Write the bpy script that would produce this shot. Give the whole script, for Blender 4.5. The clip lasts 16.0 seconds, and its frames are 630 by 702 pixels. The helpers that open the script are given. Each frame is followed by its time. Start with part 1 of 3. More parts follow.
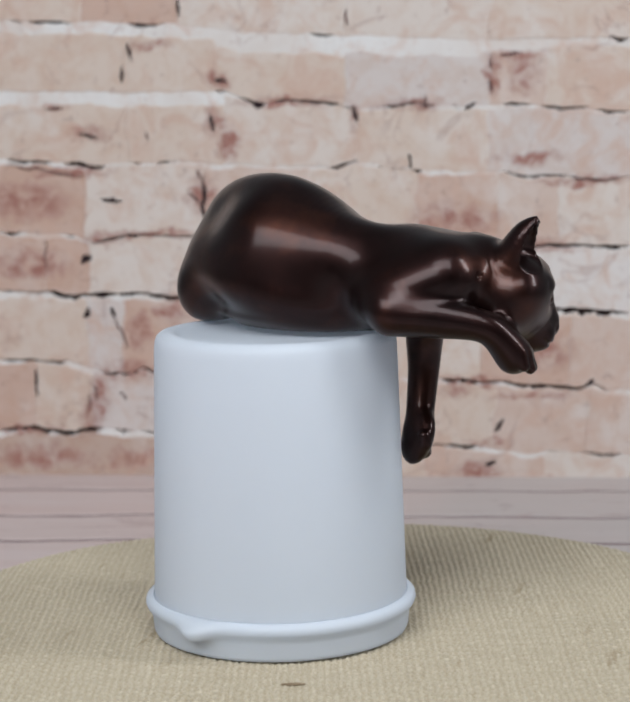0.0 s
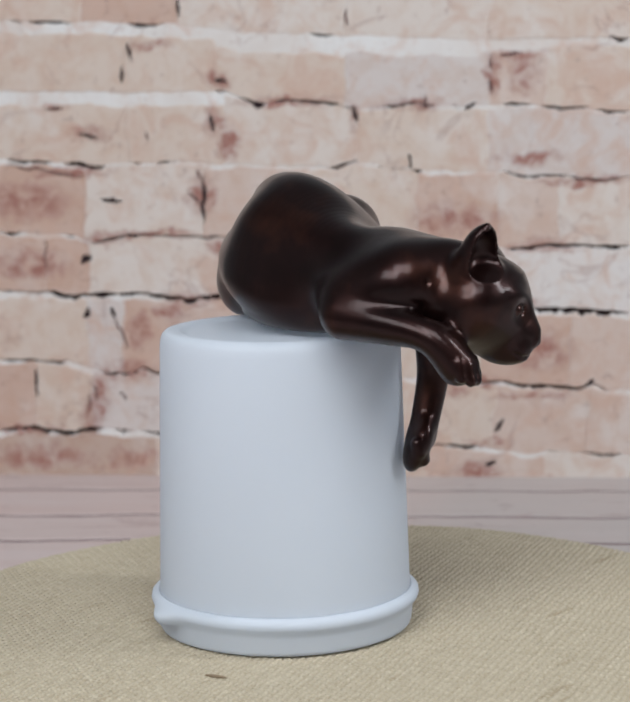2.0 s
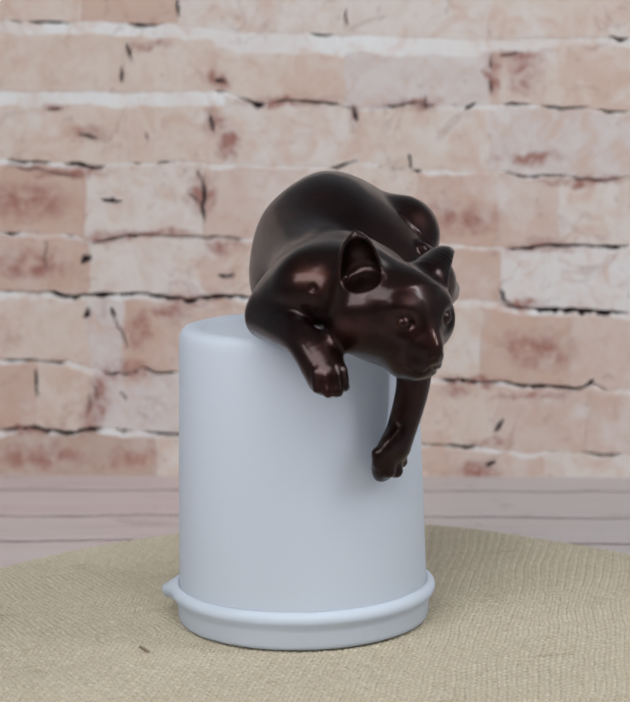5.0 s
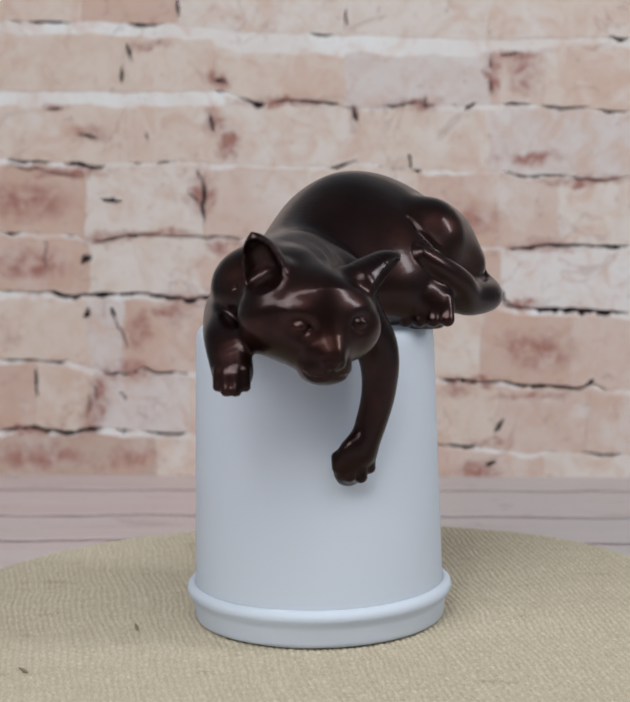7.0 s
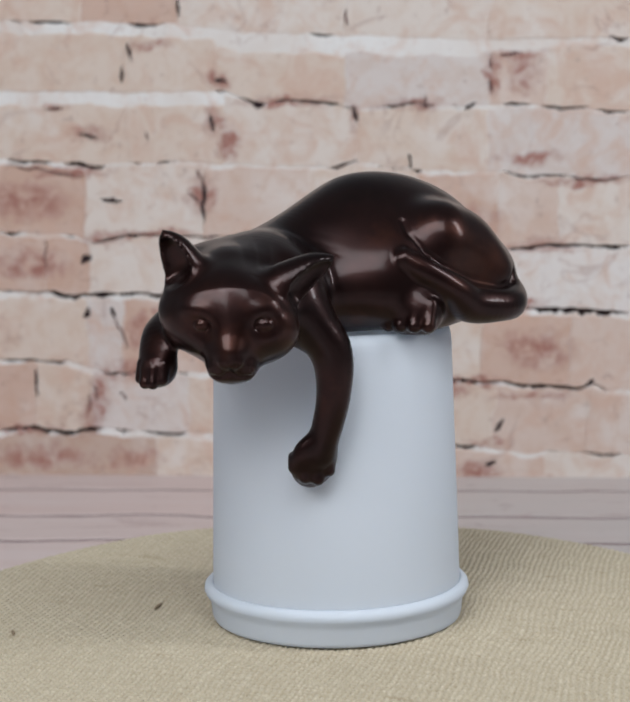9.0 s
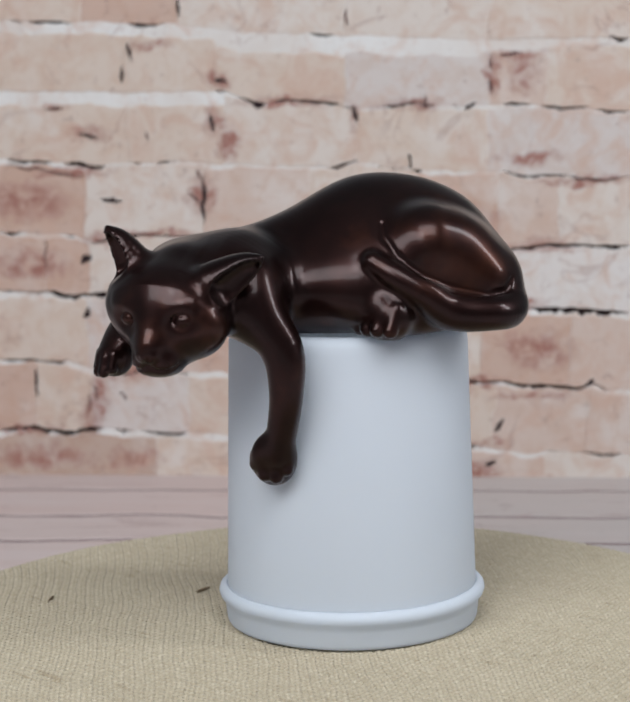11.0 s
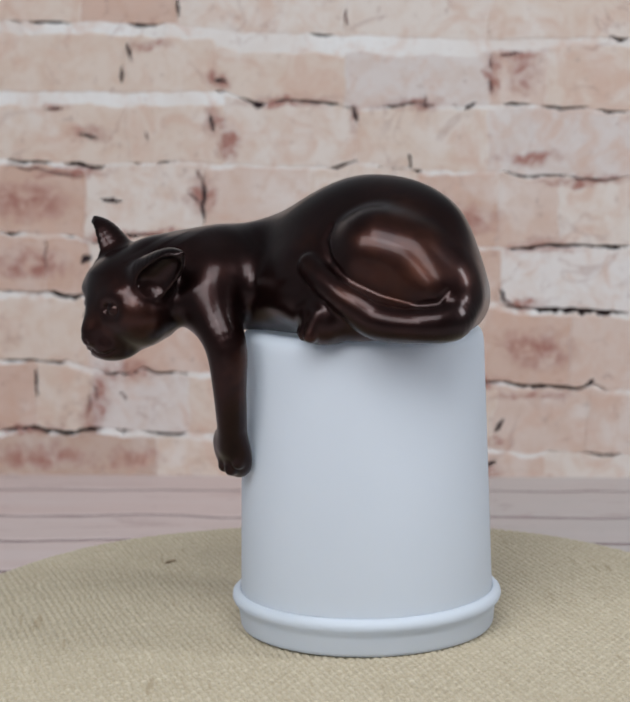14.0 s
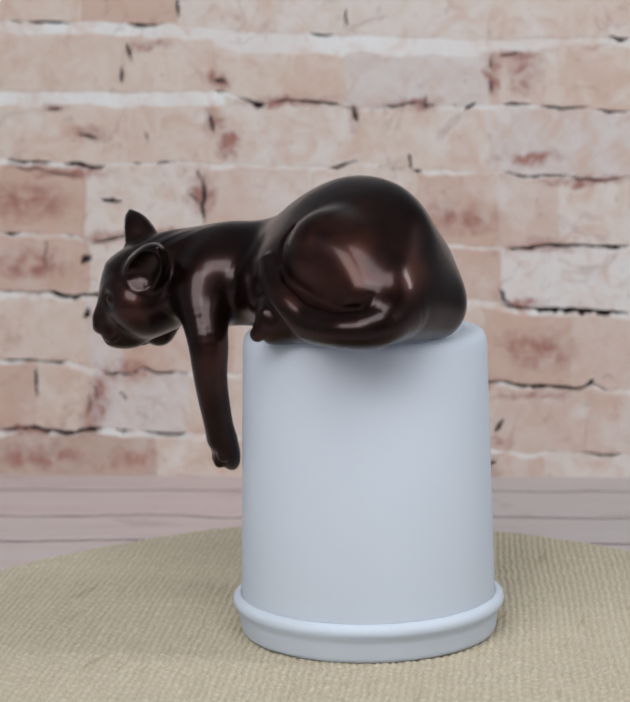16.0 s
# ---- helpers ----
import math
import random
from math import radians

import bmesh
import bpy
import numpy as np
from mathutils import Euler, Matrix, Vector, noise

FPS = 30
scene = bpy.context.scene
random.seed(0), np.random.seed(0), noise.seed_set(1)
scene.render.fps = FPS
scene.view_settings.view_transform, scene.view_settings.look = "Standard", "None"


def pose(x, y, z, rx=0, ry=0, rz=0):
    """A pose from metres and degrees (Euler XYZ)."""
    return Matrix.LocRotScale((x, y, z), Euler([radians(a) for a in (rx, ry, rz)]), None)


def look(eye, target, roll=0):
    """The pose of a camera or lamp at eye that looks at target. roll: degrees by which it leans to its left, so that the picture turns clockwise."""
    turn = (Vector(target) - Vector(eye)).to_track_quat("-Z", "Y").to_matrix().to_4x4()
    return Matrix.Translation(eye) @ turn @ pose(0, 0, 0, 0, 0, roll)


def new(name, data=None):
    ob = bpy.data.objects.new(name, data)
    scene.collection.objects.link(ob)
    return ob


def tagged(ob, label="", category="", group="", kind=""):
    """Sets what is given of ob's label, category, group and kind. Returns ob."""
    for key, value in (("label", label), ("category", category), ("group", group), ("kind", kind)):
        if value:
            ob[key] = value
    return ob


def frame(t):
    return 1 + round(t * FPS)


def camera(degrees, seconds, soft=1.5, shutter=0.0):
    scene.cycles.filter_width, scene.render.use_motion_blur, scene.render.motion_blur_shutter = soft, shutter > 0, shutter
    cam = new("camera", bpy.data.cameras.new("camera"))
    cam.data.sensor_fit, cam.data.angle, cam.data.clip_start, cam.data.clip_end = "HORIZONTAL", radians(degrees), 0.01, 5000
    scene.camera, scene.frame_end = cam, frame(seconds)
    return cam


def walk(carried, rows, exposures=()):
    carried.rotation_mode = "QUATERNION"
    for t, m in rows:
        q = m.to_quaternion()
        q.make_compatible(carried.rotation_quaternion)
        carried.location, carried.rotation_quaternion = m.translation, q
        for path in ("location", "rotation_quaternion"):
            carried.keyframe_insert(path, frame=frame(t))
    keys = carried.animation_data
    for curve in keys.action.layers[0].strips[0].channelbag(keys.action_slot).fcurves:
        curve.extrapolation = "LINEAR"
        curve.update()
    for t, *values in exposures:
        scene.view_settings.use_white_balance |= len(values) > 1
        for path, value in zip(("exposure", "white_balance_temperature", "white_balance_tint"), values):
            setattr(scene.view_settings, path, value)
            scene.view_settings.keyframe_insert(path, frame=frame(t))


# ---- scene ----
# ---- camera ----
cam = camera(19.194, 16.0, soft=2.2)
EYE = pose(0.0, -0.8061, 0.2408, 90 - 8.2533, 0, 0.1653) @ pose(0, 0, 0, 0, 0, -1.0528)
walk(cam, [(0.0, EYE), (16.0, EYE)])
cam.data.dof.use_dof, cam.data.dof.focus_distance, cam.data.dof.aperture_fstop = True, 0.80, 18.0
scene.view_settings.exposure = 0.0

# ---- world and lights ----
world = bpy.data.worlds.new("world")
scene.world = world
world.use_nodes = True
world.node_tree.nodes["Background"].inputs[0].default_value = (0.75, 0.85, 1.0, 1)
world.node_tree.nodes["Background"].inputs[1].default_value = 0.25


def softbox(name, eye, target, width, height, watts, colour):
    """A rectangular studio lamp that looks at target."""
    data = bpy.data.lights.new(name, "AREA")
    data.shape, data.size, data.size_y = "RECTANGLE", width, height
    data.energy, data.color = watts, colour
    lamp = new(name, data)
    lamp.matrix_world = look(eye, target)
    return lamp


softbox("key_lamp", (-0.62, -1.05, 0.92), (0, 0.1, 0.1), 1.05, 0.55, 10.0, (0.93, 0.965, 1.0))
softbox("side_lamp", (1.0, -0.25, 0.75), (0, 0.05, 0.1), 0.16, 0.6, 4.6, (0.90, 0.95, 1.0))
softbox("ceiling_lamp", (0.1, -1.15, 1.45), (0, 0.1, 0), 1.2, 0.8, 16.0, (0.90, 0.955, 1.0))


# ---- plan of the backdrop wall ----
WALL_Y, WALL_YAW, ROW_TILT = 0.4846, -6.0, 2.0
WALL_POSE = pose(0, WALL_Y, 0, 0, 0, WALL_YAW) @ pose(0, 0, 0, 0, ROW_TILT, 0)
# courses of the wall: the uneven line under each, as (u, z) in millimetres
LINES = [
    [(-420, 418), (420, 412)],
    [(-420, 370), (420, 364)],
    [(-227.8, 319.5), (201.5, 315.1)],
    [(-228.2, 277.6), (-165, 277.8), (-115, 277.3), (-59.1, 272.6), (-3.7, 271.3), (111.7, 269.7), (192.2, 272.9), (203.2, 272.2)],
]
LINES += [
    [(-228.6, 229.4), (-133.6, 230.1), (-71.1, 232.1), (-46.2, 224.3), (-27.6, 227.7), (3.2, 226.1), (20.2, 221.3), (58.4, 226.5), (94.9, 225.1), (128.1, 227.2), (205.2, 223.8)],
    [(-229, 182.5), (-181.1, 180.7), (-162, 179.5), (-106.7, 183.2), (-39.4, 181.3), (5.6, 181.6), (20.9, 187.2), (41, 182.4), (61, 181), (123.5, 181.1), (138.7, 178.1), (156.8, 180.1), (190, 176.9), (207, 180.9)],
    [(-229.4, 131.9), (-178, 130.7), (-163.6, 125.4), (-141.3, 131.6), (-95.4, 132.2), (-60.7, 131.5), (-7.5, 130.4), (85.3, 130.9), (128.2, 128.7), (155.4, 133.1), (208.9, 132.9)],
    [(-229.8, 89.7), (-192.6, 90.2), (-183, 88.5), (-133.3, 91.6), (-117.3, 90.4), (-95.1, 88.5), (-68.2, 92.2), (-50.8, 90.5), (55.4, 91.7), (110.9, 92.7), (141.7, 88.6), (178.3, 89.1), (210.8, 87.6)],
]
LINES += [
    [(-230.2, 40.7), (-181.5, 41.3), (-154.1, 33.9), (-133.2, 34.3), (-125.1, 39.3), (-117.1, 35.1), (-6, 37.5), (87.8, 37.5), (106.4, 36.9), (177.3, 34.6), (186.3, 38), (195.6, 33.7), (213, 33.6)],
    [(-230.6, -11.5), (-217.5, -8.1), (-206.1, -6.7), (-193, -8.8), (-176.8, -9.2), (-163.8, -5.8), (-116.9, -7.6), (-5.2, -9.9), (73.4, -8.9), (107.7, -8.9), (142, -14), (166.6, -10.8), (214.9, -12.5)],
    [(-420, -62), (420, -62)],
]
# bricks of each course: left end, mortar above in millimetres, tint
BRICKS = [
    [(-230, 8, "tan"), (-110, 8, "pale"), (20, 8, "rose"), (130, 8, "pale")],
    [(-180, 8, "pale"), (-60, 8, "tan"), (70, 8, "tan"), (180, 8, "grey")],
    [(-247, 8, "tan"), (-171.3, 8, "pink"), (-103.3, 8, "pale"), (11.1, 8, "pale"), (109.3, 8, "tan")],
    [(-247.5, 8, "tan"), (-138.4, 8, "tan"), (-78.1, 13, "tan"), (11.9, 11, "grey"), (110.6, 8, "rose"), (148.7, 5, "tan")],
    [(-248, 9, "tan"), (-138.3, 9, "tan"), (-70.8, 1.5, "pale"), (21.1, 2, "tan"), (110.5, 2, "grey")],
]
BRICKS += [
    [(-248.6, 3.5, "pink"), (-168.4, 1.5, "pale"), (-84.5, 1.5, "rose"), (-11.1, 1.5, "tan"), (63, 2, "pink"), (118, 1, "rose"), (160.4, 1, "pale")],
    [(-249.1, 2.5, "pink"), (-196.7, 2.5, "pink"), (-165.9, 1, "pale"), (-63.7, 2, "tan"), (30.1, 2, "pink"), (121.8, 2, "white")],
    [(-249.5, 5, "tan"), (-166.9, 4.5, "grey"), (-141.2, 4.5, "pink"), (-63.2, 4.5, "tan"), (24.8, 4.5, "tan"), (110, 5, "pink"), (171.2, 4.5, "rose")],
    [(-250.1, 3, "pink"), (-203.7, 3, "tan"), (-162.8, 2, "grey"), (-94.6, 3, "tan"), (13.2, 3, "tan"), (120.7, 3, "rose"), (184.3, 3, "rose")],
    [(-250.5, 4, "brown"), (-116.9, 4, "tan"), (-5, 4, "tan"), (73.7, 2.5, "rose"), (156, 1, "pale")],
]
# open cracks under the courses: start, end, width
CRACKS = [
    [],
    [],
    [(-221.8, -213, 1.9), (-209.2, -177.6, 1.2), (-138.4, -113.4, 1.6), (-13, 3.8, 1.6), (187.4, 202.8, 2.5)],
    [(-77.3, -70.5, 1.6), (-60.2, -42.5, 2.5), (-37, 21.5, 2.8), (38.3, 73.4, 1.9), (85.5, 90.1, 1.2), (120.3, 138.3, 2.2), (145.8, 178.8, 1.6), (183.2, 204.7, 2.2)],
    [(-224.2, -192.2, 1.9), (-184.2, -154.1, 2.8), (-135.1, -128.8, 1.9), (-117.7, -105.1, 3.4), (2.4, 22.4, 2.2), (36.3, 54.7, 2.2), (57.7, 66.9, 2.8), (121.7, 157.9, 2.5), (154.9, 206.5, 2.8)],
]
CRACKS += [
    [(-229.4, -214, 1.9), (-181.9, -176.4, 2.5), (-165.2, -138.2, 2.5), (-145.5, -57.6, 3.4), (126.3, 150.6, 2.8), (147.6, 208.5, 4.4)],
    [(-229.8, -191, 0.9), (-195.8, -98.3, 3.4), (-103, -47.7, 4.1), (-6.9, 55.3, 2.2), (122.4, 145.9, 1.9), (142.8, 210.2, 4.1)],
    [(-230.2, -181.5, 1.9), (-156.3, -94.8, 4.1), (82.8, 197.9, 2.8)],
    [(-230.6, -207.7, 2.8), (-212.6, -155, 4.1), (-147.6, -134.7, 1.9), (-127.3, -94.5, 2.2), (57.6, 112.1, 3.4), (158.4, 209, 3.1)],
]
# cracks and pits within the courses: from, to, width
PITS = [
    [(-103.3, 293.8, -103.2, 283.2, 2.2), (-138.7, 263, -136.2, 253.3, 2.5), (-142.4, 247.7, -142.7, 237.9, 2.5), (12.2, 287.7, 13, 278.8, 1.6), (-49.9, 224.2, -44.3, 224.7, 4.4), (-76.8, 240.2, -70.2, 239.1, 3.1), (67.4, 231.5, 66.9, 223.9, 1.9), (95.5, 224.2, 100.3, 227.3, 2.5), (-194.9, 217.3, -184.8, 219, 1.9)],
    [(-80.3, 215.1, -78.3, 206, 3.1), (18.7, 223.1, 20.7, 214.6, 3.1), (-171.5, 201.1, -160.1, 198.8, 2.2), (-125.4, 202.6, -124.1, 198.9, 1.2), (57.7, 191, 58.2, 183.7, 2.2), (-222.6, 178.2, -197, 175.7, 1.6), (-200.2, 175.9, -170.9, 171.3, 1.9), (-84.6, 173.5, -84.4, 142.5, 2.8), (-89.4, 176.8, -87.5, 172.5, 1.9), (-95.6, 162.4, -86.1, 154.9, 1.6)],
]
PITS += [
    [(-155.7, 156.3, -143.6, 154.7, 3.4), (-170.4, 111.7, -164.6, 115.3, 4.7), (-73.1, 105.5, -63.6, 105.5, 3.4), (-197, 125.5, -196.1, 106.6, 0.9), (-168.5, 73.7, -166.3, 78.9, 4.4), (-149.3, 79.4, -147.3, 74.3, 2.8), (-146.7, 72.5, -137.7, 52.7, 1.6), (122.7, 99.8, 125, 93.1, 3.4), (123.8, 94.3, 132.5, 89.6, 1.9)],
    [(-204.5, 34.1, -203.3, 16.1, 2.2), (-162.1, 23, -160.2, 15, 1.9), (-142.8, 19.5, -140.2, 15.7, 1.9), (-165.4, 16.5, -166, 6.8, 1.9), (122.3, 2.7, 126.4, 9.8, 3.8), (116.8, -22.2, 121.7, -19.5, 3.1), (183.9, 36.4, 187.5, 39.6, 2.8), (110.8, 259.2, 111.3, 251.8, 1.9), (111.3, 242.8, 111.8, 235.3, 1.9), (118, 260.2, 130, 261.6, 1.9)],
]
# rust-coloured stains: place, half width, half height
STAINS = [
    [(-74.3, 239.7, 12.5, 7.8), (-78.7, 212.1, 8.8, 11.9), (-67.6, 197, 10, 14.1), (-189.8, 217.7, 14.1, 4.4), (-165.1, 202.1, 18.8, 6.9), (-24.5, 226.5, 46.9, 5), (18.8, 214, 5.6, 14.1), (58.4, 225.9, 28.1, 5), (111.5, 247.3, 5, 18.8)],
    [(127, 260.4, 25, 5.6), (131.9, 247.6, 14.1, 15.6), (-86.1, 159.5, 12.5, 17.2), (-210, 153.5, 40.6, 17.2), (-154.1, 127.6, 18.8, 6.2), (-127, 132.6, 50, 4.4), (-70.1, 125.7, 18.8, 8.8), (-91.9, 88, 25, 6.9), (-107.7, 77.4, 15.6, 8.8), (-181.1, 174.5, 37.5, 5)],
]
STAINS += [
    [(-138, 35.1, 23.4, 8.8), (-158.3, 21.5, 10, 14.1), (-163.8, 2, 10.9, 15.6), (-130, 62.5, 10.9, 17.2), (146.4, 130.7, 28.1, 6.2), (138.6, 91, 18.8, 6.2), (148.8, 60.2, 29.7, 18.8), (106.4, 36.9, 28.1, 4.4), (143.8, 26.9, 37.5, 3.8), (94.2, 29.6, 14.1, 7.8)],
    [(-133, -27.7, 23.4, 10), (108.2, -26.4, 21.9, 8.8), (175, 177.1, 40.6, 5), (138.3, 191.5, 31.2, 6.2), (87.9, 148.2, 37.5, 14.1), (-211, -8.5, 31.2, 4.4), (-210.2, 109.4, 37.5, 15.6), (-201.3, -28.6, 46.9, 10.9), (117, -7, 18.8, 3.8), (-121.2, 263.3, 18.8, 4.4)],
]
TINTS = {"tan": (0.665, 0.56, 0.49), "pale": (0.695, 0.62, 0.57), "white": (0.725, 0.68, 0.66), "grey": (0.65, 0.585, 0.56),
         "pink": (0.595, 0.435, 0.365), "rose": (0.635, 0.51, 0.45), "brown": (0.53, 0.40, 0.34)}


# ---- materials ----
class Mat:
    """A small wrapper to write node materials."""

    def __init__(self, name):
        self.m = bpy.data.materials.new(name)
        self.m.use_nodes = True
        self.t = self.m.node_tree
        self.b = self.t.nodes["Principled BSDF"]
        self.c = self.t.nodes.new("ShaderNodeTexCoord").outputs["Object"]

    def node(self, kind, ins=(), operation="", data_type="", blend_type=""):
        n = self.t.nodes.new(kind)
        if operation:
            n.operation = operation
        if data_type:
            n.data_type, n.blend_type = data_type, blend_type
        for k, v in dict(ins).items():
            if isinstance(v, bpy.types.NodeSocket):
                self.t.links.new(v, n.inputs[k])
            else:
                n.inputs[k].default_value = v
        return n

    def noise(self, scale, detail=4.0, rough=0.55, vector=None, distortion=0.0):
        return self.node("ShaderNodeTexNoise", {"Vector": vector or self.c, "Scale": scale, "Detail": detail,
                                                "Roughness": rough, "Distortion": distortion}).outputs[0]

    def ramp(self, fac, *stops):
        n = self.node("ShaderNodeValToRGB", {0: fac})
        e = n.color_ramp.elements
        while len(e) < len(stops):
            e.new(0.5)
        for el, (p, c) in zip(e, stops):
            el.position = p
            el.color = (*c, 1) if isinstance(c, tuple) else (c, c, c, 1)
        return n.outputs[0]

    def mix(self, fac, a, b, mode="MIX"):
        n = self.node("ShaderNodeMix", data_type="RGBA", blend_type=mode)
        for i, v in ((0, fac), (6, a), (7, b)):
            if isinstance(v, bpy.types.NodeSocket):
                self.t.links.new(v, n.inputs[i])
            else:
                n.inputs[i].default_value = (*v, 1) if isinstance(v, tuple) else v
        return n.outputs[2]

    def math(self, op, a, b=0.0):
        return self.node("ShaderNodeMath", {0: a, 1: b}, operation=op).outputs[0]

    def shifted(self, amount):
        """Object coordinates moved by the object's own random number, so that no two pieces look alike."""
        r = self.node("ShaderNodeObjectInfo").outputs["Random"]
        v = self.node("ShaderNodeCombineXYZ", {0: self.math("MULTIPLY", r, amount), 1: self.math("MULTIPLY", r, -0.7 * amount),
                                               2: self.math("MULTIPLY", r, 0.4 * amount)}).outputs[0]
        return self.node("ShaderNodeVectorMath", {0: self.c, 1: v}, operation="ADD").outputs[0], r

    def bump(self, height, strength, distance):
        n = self.node("ShaderNodeBump", {"Height": height, "Strength": strength, "Distance": distance})
        self.t.links.new(n.outputs[0], self.b.inputs["Normal"])

    def put(self, **ins):
        for k, v in ins.items():
            k = k.replace("_", " ")
            if isinstance(v, bpy.types.NodeSocket):
                self.t.links.new(v, self.b.inputs[k])
            else:
                self.b.inputs[k].default_value = (*v, 1) if isinstance(v, tuple) and k != "Subsurface Radius" else v
        return self.m


def bronze():
    m = Mat("dark_bronze")
    n1, n2 = m.noise(26, 4), m.noise(260, 4)
    col = m.ramp(n1, (0.30, (0.014, 0.0056, 0.0056)), (0.54, (0.027, 0.0096, 0.0084)), (0.74, (0.076, 0.0255, 0.0150)))
    rough = m.ramp(m.mix(0.5, n1, n2), (0.3, 0.29), (0.7, 0.40))
    m.bump(m.noise(45, 2), 0.05, 0.0006)
    return m.put(Base_Color=col, Roughness=rough, Metallic=0.85, Specular_IOR_Level=0.4, Coat_Weight=0.34, Coat_Roughness=0.15, Coat_IOR=1.5)


def plastic():
    """Milky plastic that lets light through into the hollow tub."""
    m = Mat("milky_plastic")
    n = m.noise(30, 4)
    col = m.ramp(n, (0.3, (0.855, 0.91, 0.985)), (0.7, (0.87, 0.92, 0.99)))
    rough = m.ramp(m.noise(180, 3), (0.3, 0.42), (0.7, 0.54))
    m.bump(m.noise(70, 3), 0.05, 0.0005)
    m.put(Base_Color=col, Roughness=rough, Specular_IOR_Level=0.28)
    glow = m.node("ShaderNodeBsdfTranslucent", {"Color": (0.87, 0.93, 1.0, 1)}).outputs[0]
    both = m.node("ShaderNodeMixShader", {0: 0.34, 1: m.b.outputs[0], 2: glow}).outputs[0]
    m.t.links.new(both, m.t.nodes["Material Output"].inputs["Surface"])
    return m.m


def burlap():
    m = Mat("burlap")
    stretch = m.node("ShaderNodeMapping", {"Vector": m.c, "Scale": (1.0, 0.12, 1.0)}).outputs[0]
    across = m.node("ShaderNodeMapping", {"Vector": m.c, "Scale": (0.12, 1.0, 1.0)}).outputs[0]
    fibre = m.mix(0.5, m.noise(900, 3, 0.6, stretch), m.noise(900, 3, 0.6, across))
    tone = m.noise(9, 3)
    yarn_gap_shade = m.node("ShaderNodeAttribute")
    yarn_gap_shade.attribute_name = "yarn_gap_shade"
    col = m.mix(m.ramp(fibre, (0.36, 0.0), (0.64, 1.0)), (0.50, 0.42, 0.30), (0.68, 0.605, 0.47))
    # low values mix in a dark brown: painted shade between the threads
    col = m.mix(yarn_gap_shade.outputs["Fac"], (0.31, 0.25, 0.17), col)
    col = m.mix(m.ramp(tone, (0.3, 0.0), (0.7, 0.25)), col, (0.55, 0.48, 0.365))
    slub = m.ramp(m.noise(160, 2, 0.5, stretch), (0.66, 0.0), (0.74, 0.45))
    col = m.mix(slub, col, (0.30, 0.22, 0.13))
    m.bump(fibre, 0.4, 0.0004)
    return m.put(Base_Color=col, Roughness=0.95, Specular_IOR_Level=0.1, Sheen_Weight=0.15)


